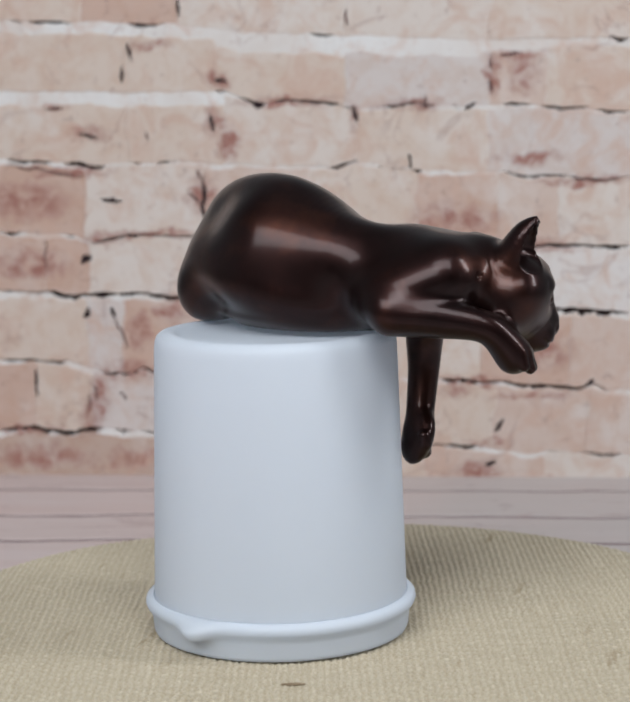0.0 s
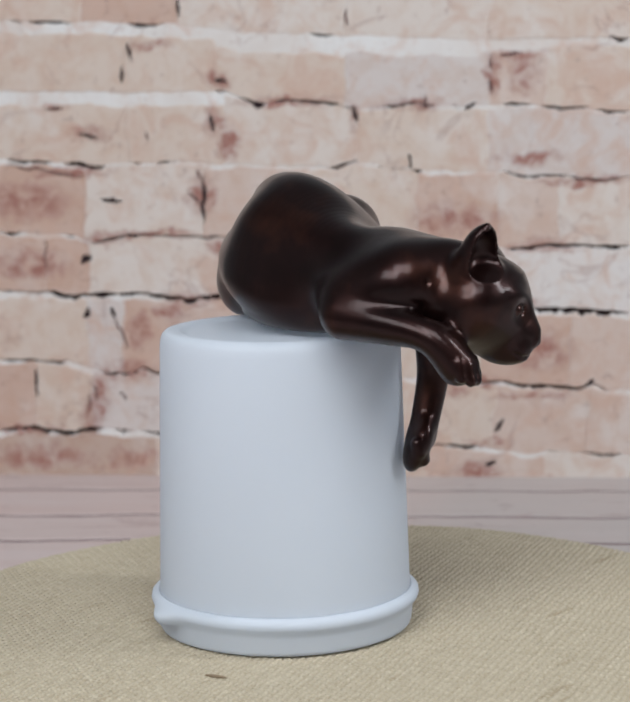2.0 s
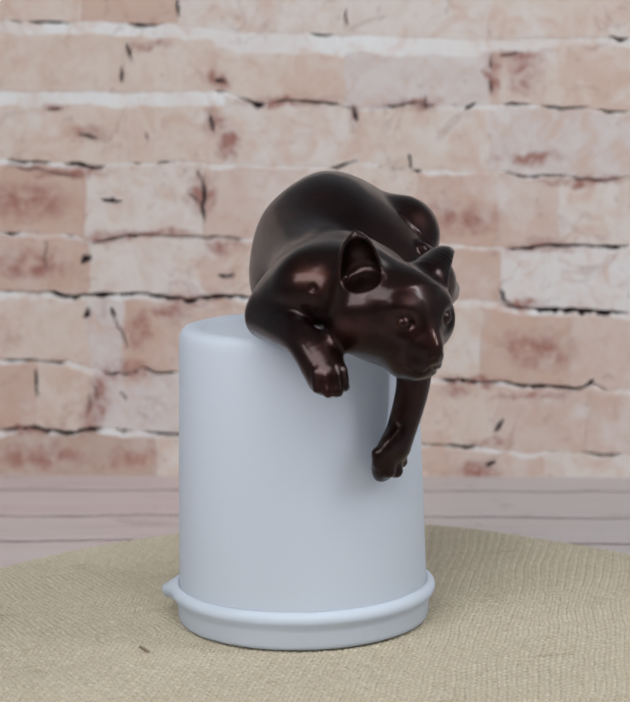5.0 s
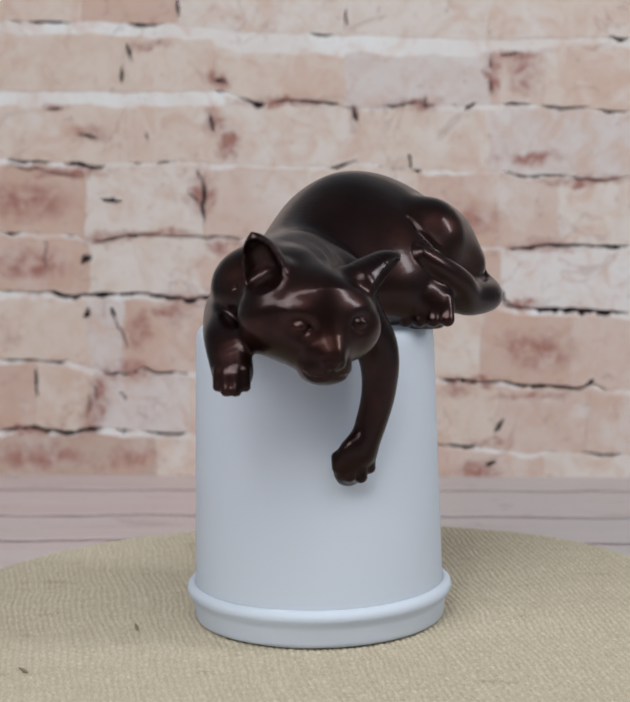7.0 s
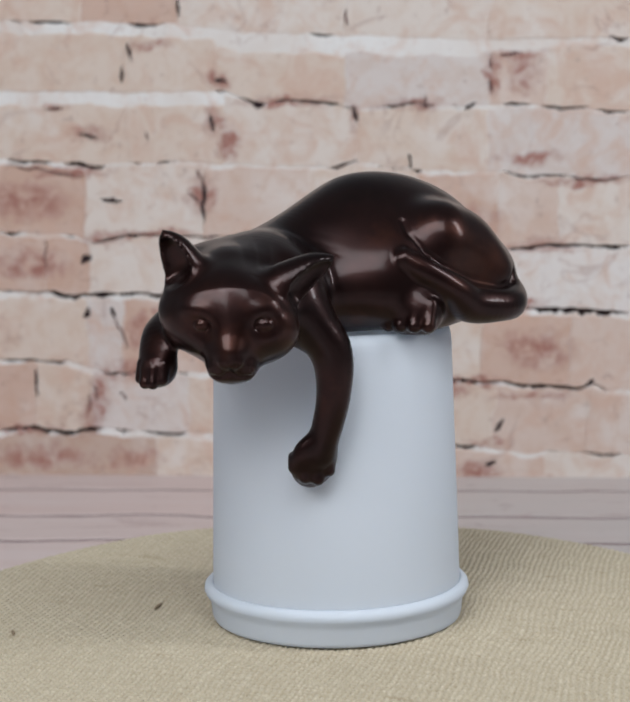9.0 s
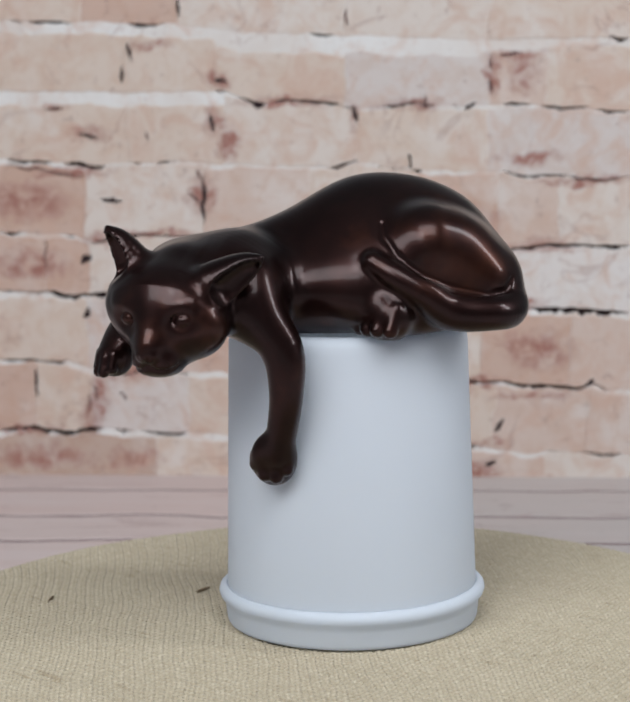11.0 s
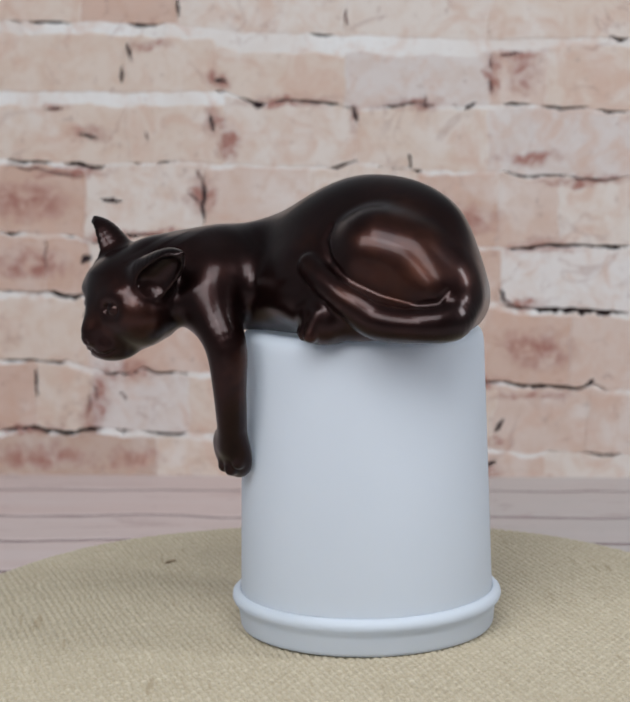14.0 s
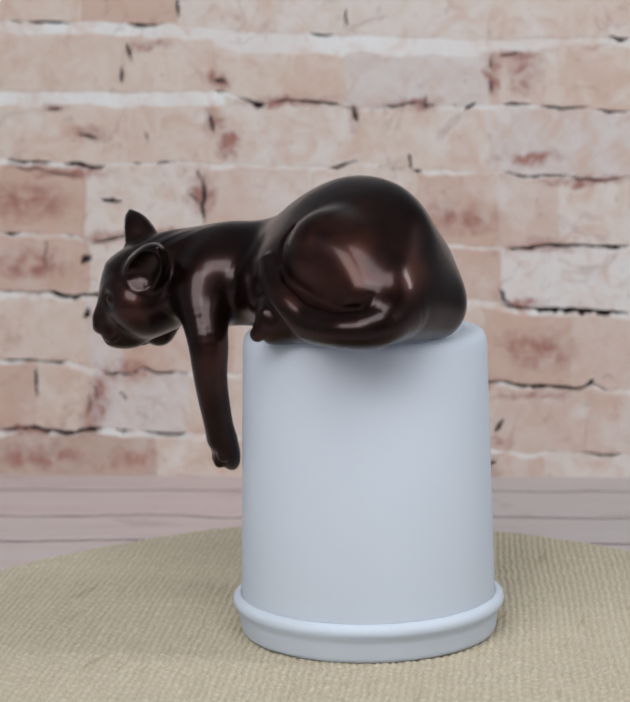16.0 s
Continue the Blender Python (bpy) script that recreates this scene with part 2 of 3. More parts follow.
def washed_masonry(name, base=None):
    """Whitewashed, worn masonry: stains run over bricks and mortar alike; bricks take their own tint."""
    m = Mat(name)
    p = m.node("ShaderNodeNewGeometry").outputs["Position"]
    info = m.node("ShaderNodeObjectInfo")
    v, r = m.shifted(3.0)
    broad, mid, fine = m.noise(16, 4, 0.6, p, 0.4), m.noise(60, 5, 0.65, v, 0.5), m.noise(420, 4, 0.6, v)
    if base:
        col = m.mix(m.ramp(broad, (0.36, 0.0), (0.66, 0.75)), base, (0.65, 0.575, 0.53))
    else:
        chalky = m.mix(0.72, info.outputs["Color"], (0.72, 0.67, 0.64))
        warm = m.mix(1.0, info.outputs["Color"], (0.93, 0.85, 0.80), "MULTIPLY")
        col = m.mix(m.ramp(broad, (0.50, 0.0), (0.68, 0.85)), info.outputs["Color"], chalky)
        col = m.mix(m.ramp(mid, (0.36, 0.8), (0.54, 0.0)), col, warm)
    col = m.mix(m.ramp(m.noise(34, 5, 0.7, p, 0.9), (0.50, 0.0), (0.66, 0.7)), col, (0.60, 0.41, 0.33))
    vein = m.math("ABSOLUTE", m.math("SUBTRACT", m.noise(15, 4, 0.6, p, 0.8), 0.5))
    veil = m.ramp(m.noise(24, 2, 0.5, p), (0.48, 0.0), (0.60, 0.7))
    col = m.mix(m.math("MULTIPLY", m.ramp(vein, (0.003, 0.45), (0.016, 0.0)), veil), col, (0.30, 0.15, 0.13))
    # stains with ragged rims
    ragged = m.node("ShaderNodeVectorMath", {0: m.node("ShaderNodeTexNoise", {"Vector": p, "Scale": 70.0, "Detail": 4.0, "Roughness": 0.7}).outputs[1],
                                             1: (0.028, 0.0, 0.022), 2: p}, operation="MULTIPLY_ADD").outputs[0]
    near = None
    for group in STAINS:
        for su, sz, w, h in group:
            at = WALL_POSE @ Vector((su / 1000, -0.0045, sz / 1000))
            w, h = w / 1000, h / 1000
            off = m.node("ShaderNodeVectorMath", {0: ragged, 1: (1 / w, 0, 1 / h), 2: (-(at.x + 0.014) / w, 0, -(at.z + 0.011) / h)}, operation="MULTIPLY_ADD").outputs[0]
            d = m.node("ShaderNodeVectorMath", {0: off}, operation="LENGTH").outputs["Value"]
            near = d if near is None else m.math("MINIMUM", near, d)
    blotch = m.ramp(m.noise(90, 5, 0.7, p, 0.8), (0.36, 0.15), (0.58, 1.0))
    rust = m.math("MULTIPLY", m.ramp(near, (0.35, 1.0), (1.3, 0.0)), blotch)
    col = m.mix(rust, col, (0.36, 0.17, 0.14))
    speck = m.ramp(m.noise(150, 4, 0.65, p), (0.61, 0.0), (0.72, 0.6))
    col = m.mix(speck, col, (0.38, 0.25, 0.22))
    m.bump(m.mix(0.4, mid, fine), 0.3, 0.0012)
    return m.put(Base_Color=col, Roughness=0.75, Specular_IOR_Level=0.25)


def plank_paint():
    m = Mat("washed_plank")
    v, r = m.shifted(2.0)
    grain = m.noise(60, 6, 0.6, m.node("ShaderNodeMapping", {"Vector": v, "Scale": (0.08, 1.0, 1.0)}).outputs[0], 0.4)
    base = m.ramp(r, (0.0, (0.66, 0.50, 0.48)), (1.0, (0.61, 0.51, 0.49)))
    col = m.mix(m.ramp(grain, (0.40, 0.0), (0.65, 0.8)), base, (0.66, 0.57, 0.56))
    grey = m.ramp(m.node("ShaderNodeSeparateXYZ", {0: m.c}).outputs[0], (0.0, 0.0), (0.10, 0.75))
    col = m.mix(m.math("MULTIPLY", grey, m.ramp(m.noise(14, 4, 0.6, v), (0.3, 0.7), (0.6, 1.0))), col, (0.52, 0.49, 0.48))
    dash = m.ramp(m.noise(34, 5, 0.7, m.node("ShaderNodeMapping", {"Vector": v, "Scale": (0.3, 1.0, 1.0)}).outputs[0], 1.0), (0.58, 0.0), (0.68, 0.55))
    col = m.mix(dash, col, (0.40, 0.28, 0.28))
    col = m.mix(m.ramp(m.noise(40, 4, 0.6, v), (0.64, 0.0), (0.72, 0.5)), col, (0.34, 0.26, 0.27))
    m.bump(grain, 0.3, 0.0008)
    return m.put(Base_Color=col, Roughness=0.7, Specular_IOR_Level=0.25)


def plain(name, colour, rough, scale=12):
    m = Mat(name)
    n = m.noise(scale, 4)
    lo, hi = tuple(0.9 * c for c in colour), tuple(min(1, 1.08 * c) for c in colour)
    m.bump(m.noise(scale * 20, 3), 0.1, 0.001)
    return m.put(Base_Color=m.ramp(n, (0.3, lo), (0.7, hi)), Roughness=rough)


BRONZE, PLASTIC, BURLAP, BRICK, MORTAR, PLANK = bronze(), plastic(), burlap(), washed_masonry("whitewashed_brick"), washed_masonry("pale_mortar", (0.74, 0.72, 0.71)), plank_paint()
RUST_CREVICE = plain("rusty_crevice", (0.13, 0.065, 0.060), 0.9, 60)
CREVICE = plain("dark_crevice", (0.022, 0.010, 0.012), 0.9, 60)
ROOM_PAINT = plain("room_paint", (0.52, 0.53, 0.55), 0.9, 3)
DARK_PLASTIC = plain("dark_plastic", (0.05, 0.045, 0.04), 0.5, 40)
SLUB = plain("dark_thread", (0.27, 0.20, 0.13), 0.95, 400)
BOARD_GAP = plain("board_gap", (0.22, 0.15, 0.155), 0.9, 30)
TABLE_TOP = plain("grey_floor", (0.35, 0.33, 0.32), 0.7, 6)


# ---- mesh helpers ----
def mesh_from(name, verts, faces, material, smooth=False):
    me = bpy.data.meshes.new(name)
    me.from_pydata([tuple(v) for v in verts], [], [tuple(f) for f in faces])
    me.materials.append(material)
    if smooth:
        me.polygons.foreach_set("use_smooth", [True] * len(me.polygons))
    me.update()
    return me


def mesh_arrays(name, verts, quads, material, smooth=True):
    """A mesh from large arrays of vertices and four-cornered faces."""
    me = bpy.data.meshes.new(name)
    me.vertices.add(len(verts))
    me.vertices.foreach_set("co", np.ascontiguousarray(verts, np.float32).ravel())
    me.loops.add(4 * len(quads))
    me.loops.foreach_set("vertex_index", np.ascontiguousarray(quads, np.int32).ravel())
    me.polygons.add(len(quads))
    me.polygons.foreach_set("loop_start", np.arange(0, 4 * len(quads), 4, dtype=np.int32))
    me.polygons.foreach_set("use_smooth", np.full(len(quads), smooth))
    me.materials.append(material)
    me.update(calc_edges=True)
    me.validate()
    return me


def under(ob, parent):
    ob.parent = parent
    return ob


def lathe(profile, steps, centre=(0, 0), dent=None):
    """Vertices and faces of a turned shape from (radius, height) pairs; dent(angle, r, z) may move a point."""
    verts, faces = [], []
    for r, z in profile:
        for i in range(steps):
            a = 2 * math.pi * i / steps
            rr, zz = dent(a, r, z) if dent else (r, z)
            verts.append((centre[0] + rr * math.cos(a), centre[1] + rr * math.sin(a), zz))
    for j in range(len(profile) - 1):
        for i in range(steps):
            k = (i + 1) % steps
            faces.append((j * steps + i, j * steps + k, (j + 1) * steps + k, (j + 1) * steps + i))
    return verts, faces


def box(x0, x1, y0, y1, z0, z1):
    v = [(x, y, z) for z in (z0, z1) for y in (y0, y1) for x in (x0, x1)]
    f = [(0, 2, 3, 1), (4, 5, 7, 6), (0, 1, 5, 4), (2, 6, 7, 3), (0, 4, 6, 2), (1, 3, 7, 5)]
    return v, f


# ---- room that closes the place ----
def room():
    for name, b in (("floor", (-2.0, 2.0, -2.4, 1.6, -0.12, -0.050)), ("wall_north", (-2.0, 2.0, 1.5, 1.6, -0.05, 2.2)),
                    ("wall_south", (-2.0, 2.0, -2.4, -2.3, -0.05, 2.2)), ("wall_east", (1.9, 2.0, -2.3, 1.5, -0.05, 2.2)),
                    ("wall_west", (-2.0, -1.9, -2.3, 1.5, -0.05, 2.2)), ("ceiling", (-2.0, 2.0, -2.4, 1.6, 2.2, 2.3))):
        ob = new(name, mesh_from(name, *box(*b), TABLE_TOP if name == "floor" else ROOM_PAINT))
        tagged(ob, "plain matt grey floor under the set" if name == "floor" else "plain painted room surface behind the camera", kind="structure")


room()

# ---- backdrop wall ----
def wob(u, z, amp, scale, seed=0.0):
    return amp * noise.noise(Vector((u * scale, z * scale, seed)))


def course_line(row, u):
    """The uneven line on which a course of bricks lies; row -1 is the top of the wall."""
    us, zs = zip(*LINES[row + 1])
    return float(np.interp(u * 1000, us, zs)) / 1000 + wob(u, row * 0.9, 0.0016, 60, 4.1) + wob(u, row * 1.7, 0.0011, 190, 2.2)


def crack_width(row, u):
    w = -0.002
    for a, b, width in CRACKS[row] if row < len(CRACKS) else ():
        a, b, width = a / 1000, b / 1000, width / 1000
        if a < u < b:
            edge = min(u - a, b - u)
            w = max(w, width * min(1, edge / 0.006) * (0.75 + 0.9 * noise.noise(Vector((u * 75, row, 7.7))) + 0.7 * noise.noise(Vector((u * 260, row, 3.3)))))
    return w


def brick_mesh(row, a, b, gap, rng):
    """One hand-made brick with an uneven outline, rounded front edge and a depth of 10 mm."""
    pts = []
    n = max(6, int((b - a) / 0.0024))
    joint = 0.0001
    lo = lambda u: course_line(row, u) + 0.0003
    hi = lambda u: course_line(row - 1, u) - gap / 1000 + wob(u, row, 0.0030, 32, 9.0) + wob(u, row, 0.0015, 160, 5.0)
    for i in range(n + 1):
        u = a + joint + (b - a - 2 * joint) * i / n
        pts.append((u + wob(u, row + 3, 0.001, 90), lo(u)))
    for i in range(1, 6):
        u, f = b - joint, i / 6
        z = lo(u) * (1 - f) + hi(u) * f
        pts.append((u + wob(z, b, 0.004, 70, 2.0), z))
    for i in range(n, -1, -1):
        u = a + joint + (b - a - 2 * joint) * i / n
        pts.append((u + wob(u, row + 5, 0.001, 90), hi(u)))
    for i in range(5, 0, -1):
        u, f = a + joint, i / 6
        z = lo(u) * (1 - f) + hi(u) * f
        pts.append((u + wob(z, a, 0.004, 70, 2.0), z))
    front = -0.0044 + rng.uniform(-0.0002, 0.0002)
    cu, cz = sum(p[0] for p in pts) / len(pts), sum(p[1] for p in pts) / len(pts)
    m = len(pts)
    du, dz = (b - a) / 2, 0.02
    ring = lambda inset, y: [(u + inset * (1 if u < cu else -1) * min(1, abs(u - cu) / du * 1.2), y, z + inset * (1 if z < cz else -1) * min(1, abs(z - cz) / dz)) for u, z in pts]
    verts = ring(0, 0.006) + ring(0, front + 0.0004) + ring(0.0003, front + 0.0001) + ring(0.0009, front)
    verts = [(u - cu, y, z - cz) for u, y, z in verts]
    faces = []
    for k in range(3):
        for i in range(m):
            j = (i + 1) % m
            faces.append((k * m + i, k * m + j, (k + 1) * m + j, (k + 1) * m + i))
    faces.append(tuple(range(3 * m, 4 * m)))
    return mesh_from("brick", verts, faces, BRICK), cu, cz


def pit_mesh(u0, z0, u1, z1, width):
    """A ragged chip or crack in the face of a brick, thin at both ends."""
    a, b = Vector((u0, z0)) / 1000, Vector((u1, z1)) / 1000
    along = (b - a).normalized()
    side = Vector((-along.y, along.x))
    n = max(8, int((b - a).length / 0.0012))
    a, b = a - along * 0.0015, b + along * 0.0015
    verts = []
    for i in range(n + 1):
        f = i / n
        p = a.lerp(b, f) + side * wob(f * (b - a).length, u0, 0.0016, 110, 6.0)
        w = width / 2000 * min(1, 3.2 * f + 0.12, 3.2 * (1 - f) + 0.12)
        wa, wb = (w * (0.9 + noise.noise(Vector((p.x * 300, p.y * 300, q)))) for q in (1.0, 5.0))
        for k, y in ((wa, -0.0044), (wa * 0.6, -0.0052), (-wb * 0.6, -0.0052), (-wb, -0.0044)):
            verts.append((p.x + side.x * k, y, p.y + side.y * k))
    faces = [(4 * i + k, 4 * i + k + 1, 4 * i + k + 5, 4 * i + k + 4) for i in range(n) for k in range(3)]
    return mesh_from("pit", verts, faces, CREVICE if width > 2.0 else RUST_CREVICE)


def backdrop_wall():
    wall = tagged(new("wall_backdrop"), "whitewashed rustic brick wall with pale mortar and dark cracks behind the turntable", kind="structure")
    wall.matrix_world = WALL_POSE
    under(new("backing", mesh_from("backing", *box(-0.42, 0.42, 0.002, 0.03, -0.09, 0.43), CREVICE)), wall)
    # one bed of mortar per course, with the same uneven line as the bricks above it
    for row in range(len(BRICKS)):
        verts, faces = [], []
        n = 700
        for i in range(n + 1):
            u = -0.42 + 0.84 * i / n
            z1 = course_line(row, u) - crack_width(row, u) + 0.0002
            y = -0.0040 + wob(u, row, 0.0003, 40)
            zl = course_line(row + 1, u) + 0.0004 if row + 1 < len(BRICKS) else -0.085
            verts += [(u, 0.004, z1), (u, y + 0.0008, z1 - 0.0003), (u, y, z1 - 0.0016), (u, y, zl)]
        for i in range(n):
            for k in range(3):
                a = 4 * i + k
                faces.append((a, a + 1, a + 5, a + 4))
        under(new("mortar_bed", mesh_from("mortar_bed", verts, [f[::-1] for f in faces], MORTAR, True)), wall)
    for group in PITS:
        for q in group:
            under(new("crack", pit_mesh(*q)), wall)
    return wall


BACKDROP = backdrop_wall()


def plank_floor():
    floor = tagged(new("floor_boards"), "washed pinkish grey wooden floor boards at the foot of the brick wall", kind="structure")
    floor.matrix_world = pose(0, WALL_Y, -0.035, 0, 0, WALL_YAW + 0.5)
    slab = under(new("slab", mesh_from("slab", *box(-0.6, 0.6, -1.0, 0.05, -0.015, -0.0005), BOARD_GAP)), floor)
    rng = random.Random(5)
    y = 0.020
    for k in range(13):
        w = (0.070, 0.076, 0.066, 0.074)[k % 4]
        x = -0.6 - rng.uniform(0.0, 0.3)
        while x < 0.6:
            length = 1.7
            a, b = max(x, -0.6), min(x + length, 0.6)
            if b - a > 0.02:
                verts, faces = [], []
                n = 90
                for i in range(n + 1):
                    u = a + 0.0008 + (b - a - 0.0016) * i / n
                    e0, e1 = (wob(u, q, 0.0095, 14, 3.0) + wob(u, q, 0.0035, 45, 8.0) for q in (k, k + 1))
                    lo, hi = y - w + 0.0024 + wob(u, k, 0.0014, 30, 1.0) + e1, y - 0.0024 + e0
                    verts += [(u, lo, -0.006), (u, lo, -0.001), (u, lo + 0.001, 0), (u, hi - 0.001, 0), (u, hi, -0.001), (u, hi, -0.006)]
                for i in range(n):
                    for j in range(5):
                        c = 6 * i + j
                        faces.append((c, c + 6, c + 7, c + 1))
                faces += [tuple(range(5, -1, -1)), tuple(range(6 * n, 6 * n + 6))]
                under(new("plank", mesh_from("plank", verts, [f[::-1] for f in faces], PLANK)), floor)
            x += length
        y -= w


plank_floor()

# ---- turntable, cloth and container ----
SPIN0, SPIN = -12.4, -11.567


def turntable():
    table = tagged(new("turntable"), "round dark display turntable hidden beneath burlap", "turntable")
    v, f = lathe([(0.0, -0.0032), (0.190, -0.0032), (0.1935, -0.005), (0.194, -0.013), (0.191, -0.015), (0.0, -0.015)], 96)
    under(new("platter", mesh_from("platter", v, f, DARK_PLASTIC)), table)
    v, f = lathe([(0.0, -0.015), (0.10, -0.015), (0.105, -0.034), (0.10, -0.0348), (0.0, -0.0348)], 64)
    under(new("foot", mesh_from("foot", v, f, DARK_PLASTIC)), table)
    return table


def burlap_cloth():
    """A round piece of open plain weave: real ridges of thread, with the gaps between them sunk in."""
    step, half = 0.00050, 0.211
    n = int(2 * half / step)
    g = (np.arange(n + 1) - n / 2) * step
    x, y = np.meshgrid(g, g, indexing="ij")
    rng = np.random.RandomState(3)

    def wave(p, q, amp, waves):
        s = 0
        for _ in range(5):
            a, b = rng.normal(0, waves, 2)
            s = s + np.sin(p * a + q * b + rng.uniform(0, 6.28))
        return amp * s / 2
    u, v = x + wave(x, y, 0.0011, 40) + wave(x, y, 0.0003, 200), y + wave(x, y, 0.0011, 40) + wave(x, y, 0.0003, 200)
    pu, pv = 0.00310, 0.00280
    iu, iv = np.floor(u / pu).astype(int), np.floor(v / pv).astype(int)
    fu, fv = u / pu - iu - 0.5, v / pv - iv - 0.5
    thick_u = rng.uniform(0.24, 0.34, 400)[iu % 400]
    thick_v = rng.uniform(0.24, 0.34, 400)[iv % 400]
    over = np.where((iu + iv) % 2 == 0, 1.0, -1.0)
    warp = np.sqrt(np.clip(1 - (fu / thick_u) ** 2, 0, 1)) * 0.0012 + over * np.cos(np.pi * fv) * 0.0004
    weft = np.sqrt(np.clip(1 - (fv / thick_v) ** 2, 0, 1)) * 0.0012 - over * np.cos(np.pi * fu) * 0.0004
    z = np.where(np.abs(fu) > thick_u, -0.0014, warp)
    z = np.maximum(z, np.where(np.abs(fv) > thick_v, -0.0014, weft)) - 0.0013
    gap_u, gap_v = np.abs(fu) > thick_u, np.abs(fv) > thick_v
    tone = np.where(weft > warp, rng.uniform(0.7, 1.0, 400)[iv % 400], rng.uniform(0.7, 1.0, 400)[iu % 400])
    # thread tones vary at random; gaps are set darker as painted-in shade
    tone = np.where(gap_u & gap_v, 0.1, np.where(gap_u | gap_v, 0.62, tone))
    z = z + wave(x, y, 0.0003, 30)
    r, a = np.hypot(x, y), np.arctan2(y, x)
    edge = 0.1985 + 0.0018 * np.sin(2 * a + 0.6) + 0.0015 * np.sin(5 * a + 2.0) + 0.001 * np.sin(9 * a)
    fall = np.clip((r - edge + 0.006) / 0.012, 0, 1.3)
    z = z - 0.011 * fall ** 2
    quads_in = (r[:-1, :-1] < edge[:-1, :-1] + 0.010)
    i, j = np.nonzero(quads_in)
    k = i * (n + 1) + j
    quads = np.stack([k, k + n + 1, k + n + 2, k + 1], 1)
    c, s = math.cos(radians(12.4)), math.sin(radians(12.4))
    verts = np.stack([c * x - s * y, s * x + c * y, z], -1).reshape(-1, 3)
    used = np.zeros(len(verts), bool)
    used[quads.ravel()] = True
    index = np.cumsum(used) - 1
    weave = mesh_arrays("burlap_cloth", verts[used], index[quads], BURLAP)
    weave.attributes.new("yarn_gap_shade", "FLOAT", "POINT").data.foreach_set("value", tone.reshape(-1)[used].astype(np.float32))
    cloth = tagged(new("burlap_cloth", weave),
                   "coarse beige burlap cloth with open weave on the turntable", "cloth")
    for x0, y0, turn, half in ((0.0049, -0.0843, 12, 0.0052), (0.0664, -0.1219, 40, 0.0040)):
        rings = [(0.0, -half), (0.0004, -half * 0.9), (0.00075, -half * 0.3), (0.0007, half * 0.4), (0.0003, half * 0.9), (0.0, half)]
        v, f = lathe(rings, 8)
        knot = under(new("slub", mesh_from("slub", [(z, y, x) for x, y, z in v], f, SLUB, True)), cloth)
        knot.matrix_basis = pose(x0, y0, 0.0006, 0, 0, turn)
        tagged(knot, "dark brown thick thread in the weave")
    return cloth


POT = (-0.0192, -0.0035)


def container():
    pot = tagged(new("plastic_container"), "milky white plastic tub standing upside down on burlap", "container")
    pr = [(0.0, 0.1322), (0.040, 0.1322), (0.0425, 0.1325), (0.0435, 0.1334), (0.0450, 0.1338), (0.0484, 0.1338), (0.0504, 0.1333), (0.0519, 0.1320),
          (0.0527, 0.1300), (0.0531, 0.1270), (0.0545, 0.075), (0.0560, 0.0180), (0.0558, 0.0110)]
    v, f = lathe(pr, 128, POT)
    under(new("wall", mesh_from("wall", v, f, PLASTIC, True)), pot)

    def tab(a, r, z):
        d = (a - radians(246) + math.pi) % (2 * math.pi) - math.pi
        w = math.exp(-(d / 0.13) ** 2)
        if r > 0.0575 and 0.008 < z < 0.0165:
            return r + 0.0048 * w, z - 0.0020 * w
        return r, z
    pr = [(0.0, 0.0004), (0.0545, 0.0004), (0.0560, 0.0010), (0.0566, 0.0025), (0.0572, 0.0085), (0.0580, 0.0108), (0.0594, 0.0124), (0.0600, 0.0140), (0.0597, 0.0157),
          (0.0586, 0.0168), (0.0572, 0.0174), (0.0564, 0.0176), (0.0562, 0.0100)]
    v, f = lathe(pr, 192, POT, tab)
    under(new("lid", mesh_from("lid", v, f, PLASTIC, True)), pot)
    return pot


# ---- bronze cat, one solid casting modelled as a field of blended round forms (millimetres) ----
BASE, STEP = 133.9, 0.9
CAT_BODY = [
    ("E", "hump", (-18.3, 31.1, 166.9, 42.3, 20.3, 39.7, 40.2, 6.6, -24.5), 0),
    ("E", "base", (-15.7, 12.9, 157.3, 49.1, 36.4, 18.4, 7.6, 20.5, -27.7), 14),
    ("C", "torso", [(-18.1, 1.0, 171.0, 21.8), (23.1, -10.0, 164.1, 16.8), (41.5, -6.2, 157.0, 22.8)], 18),
    ("C", "neck", [(68.7, -2.8, 159.4, 16.3), (71.7, -5.2, 162.2, 13.0)], 16),
    ("C", "tail_root", [(-55.8, 23.2, 147.5, 14.6), (-45.5, 57.7, 153.0, 14.4)], 20),
    ("C", "arm_r", [(58.2, -26.6, 158.7, 13.5), (36.1, -32.9, 149.0, 9.7)], 20),
    ("E", "shoulder_l", (47.4, 12.4, 151.1, 10.5, 13.1, 17.7, 0.4, -1.6, -0.2), 10),
    ("E", "footing", (-10, 8, 140, 36, 27, 7, 0, 0, -15), 4),
]
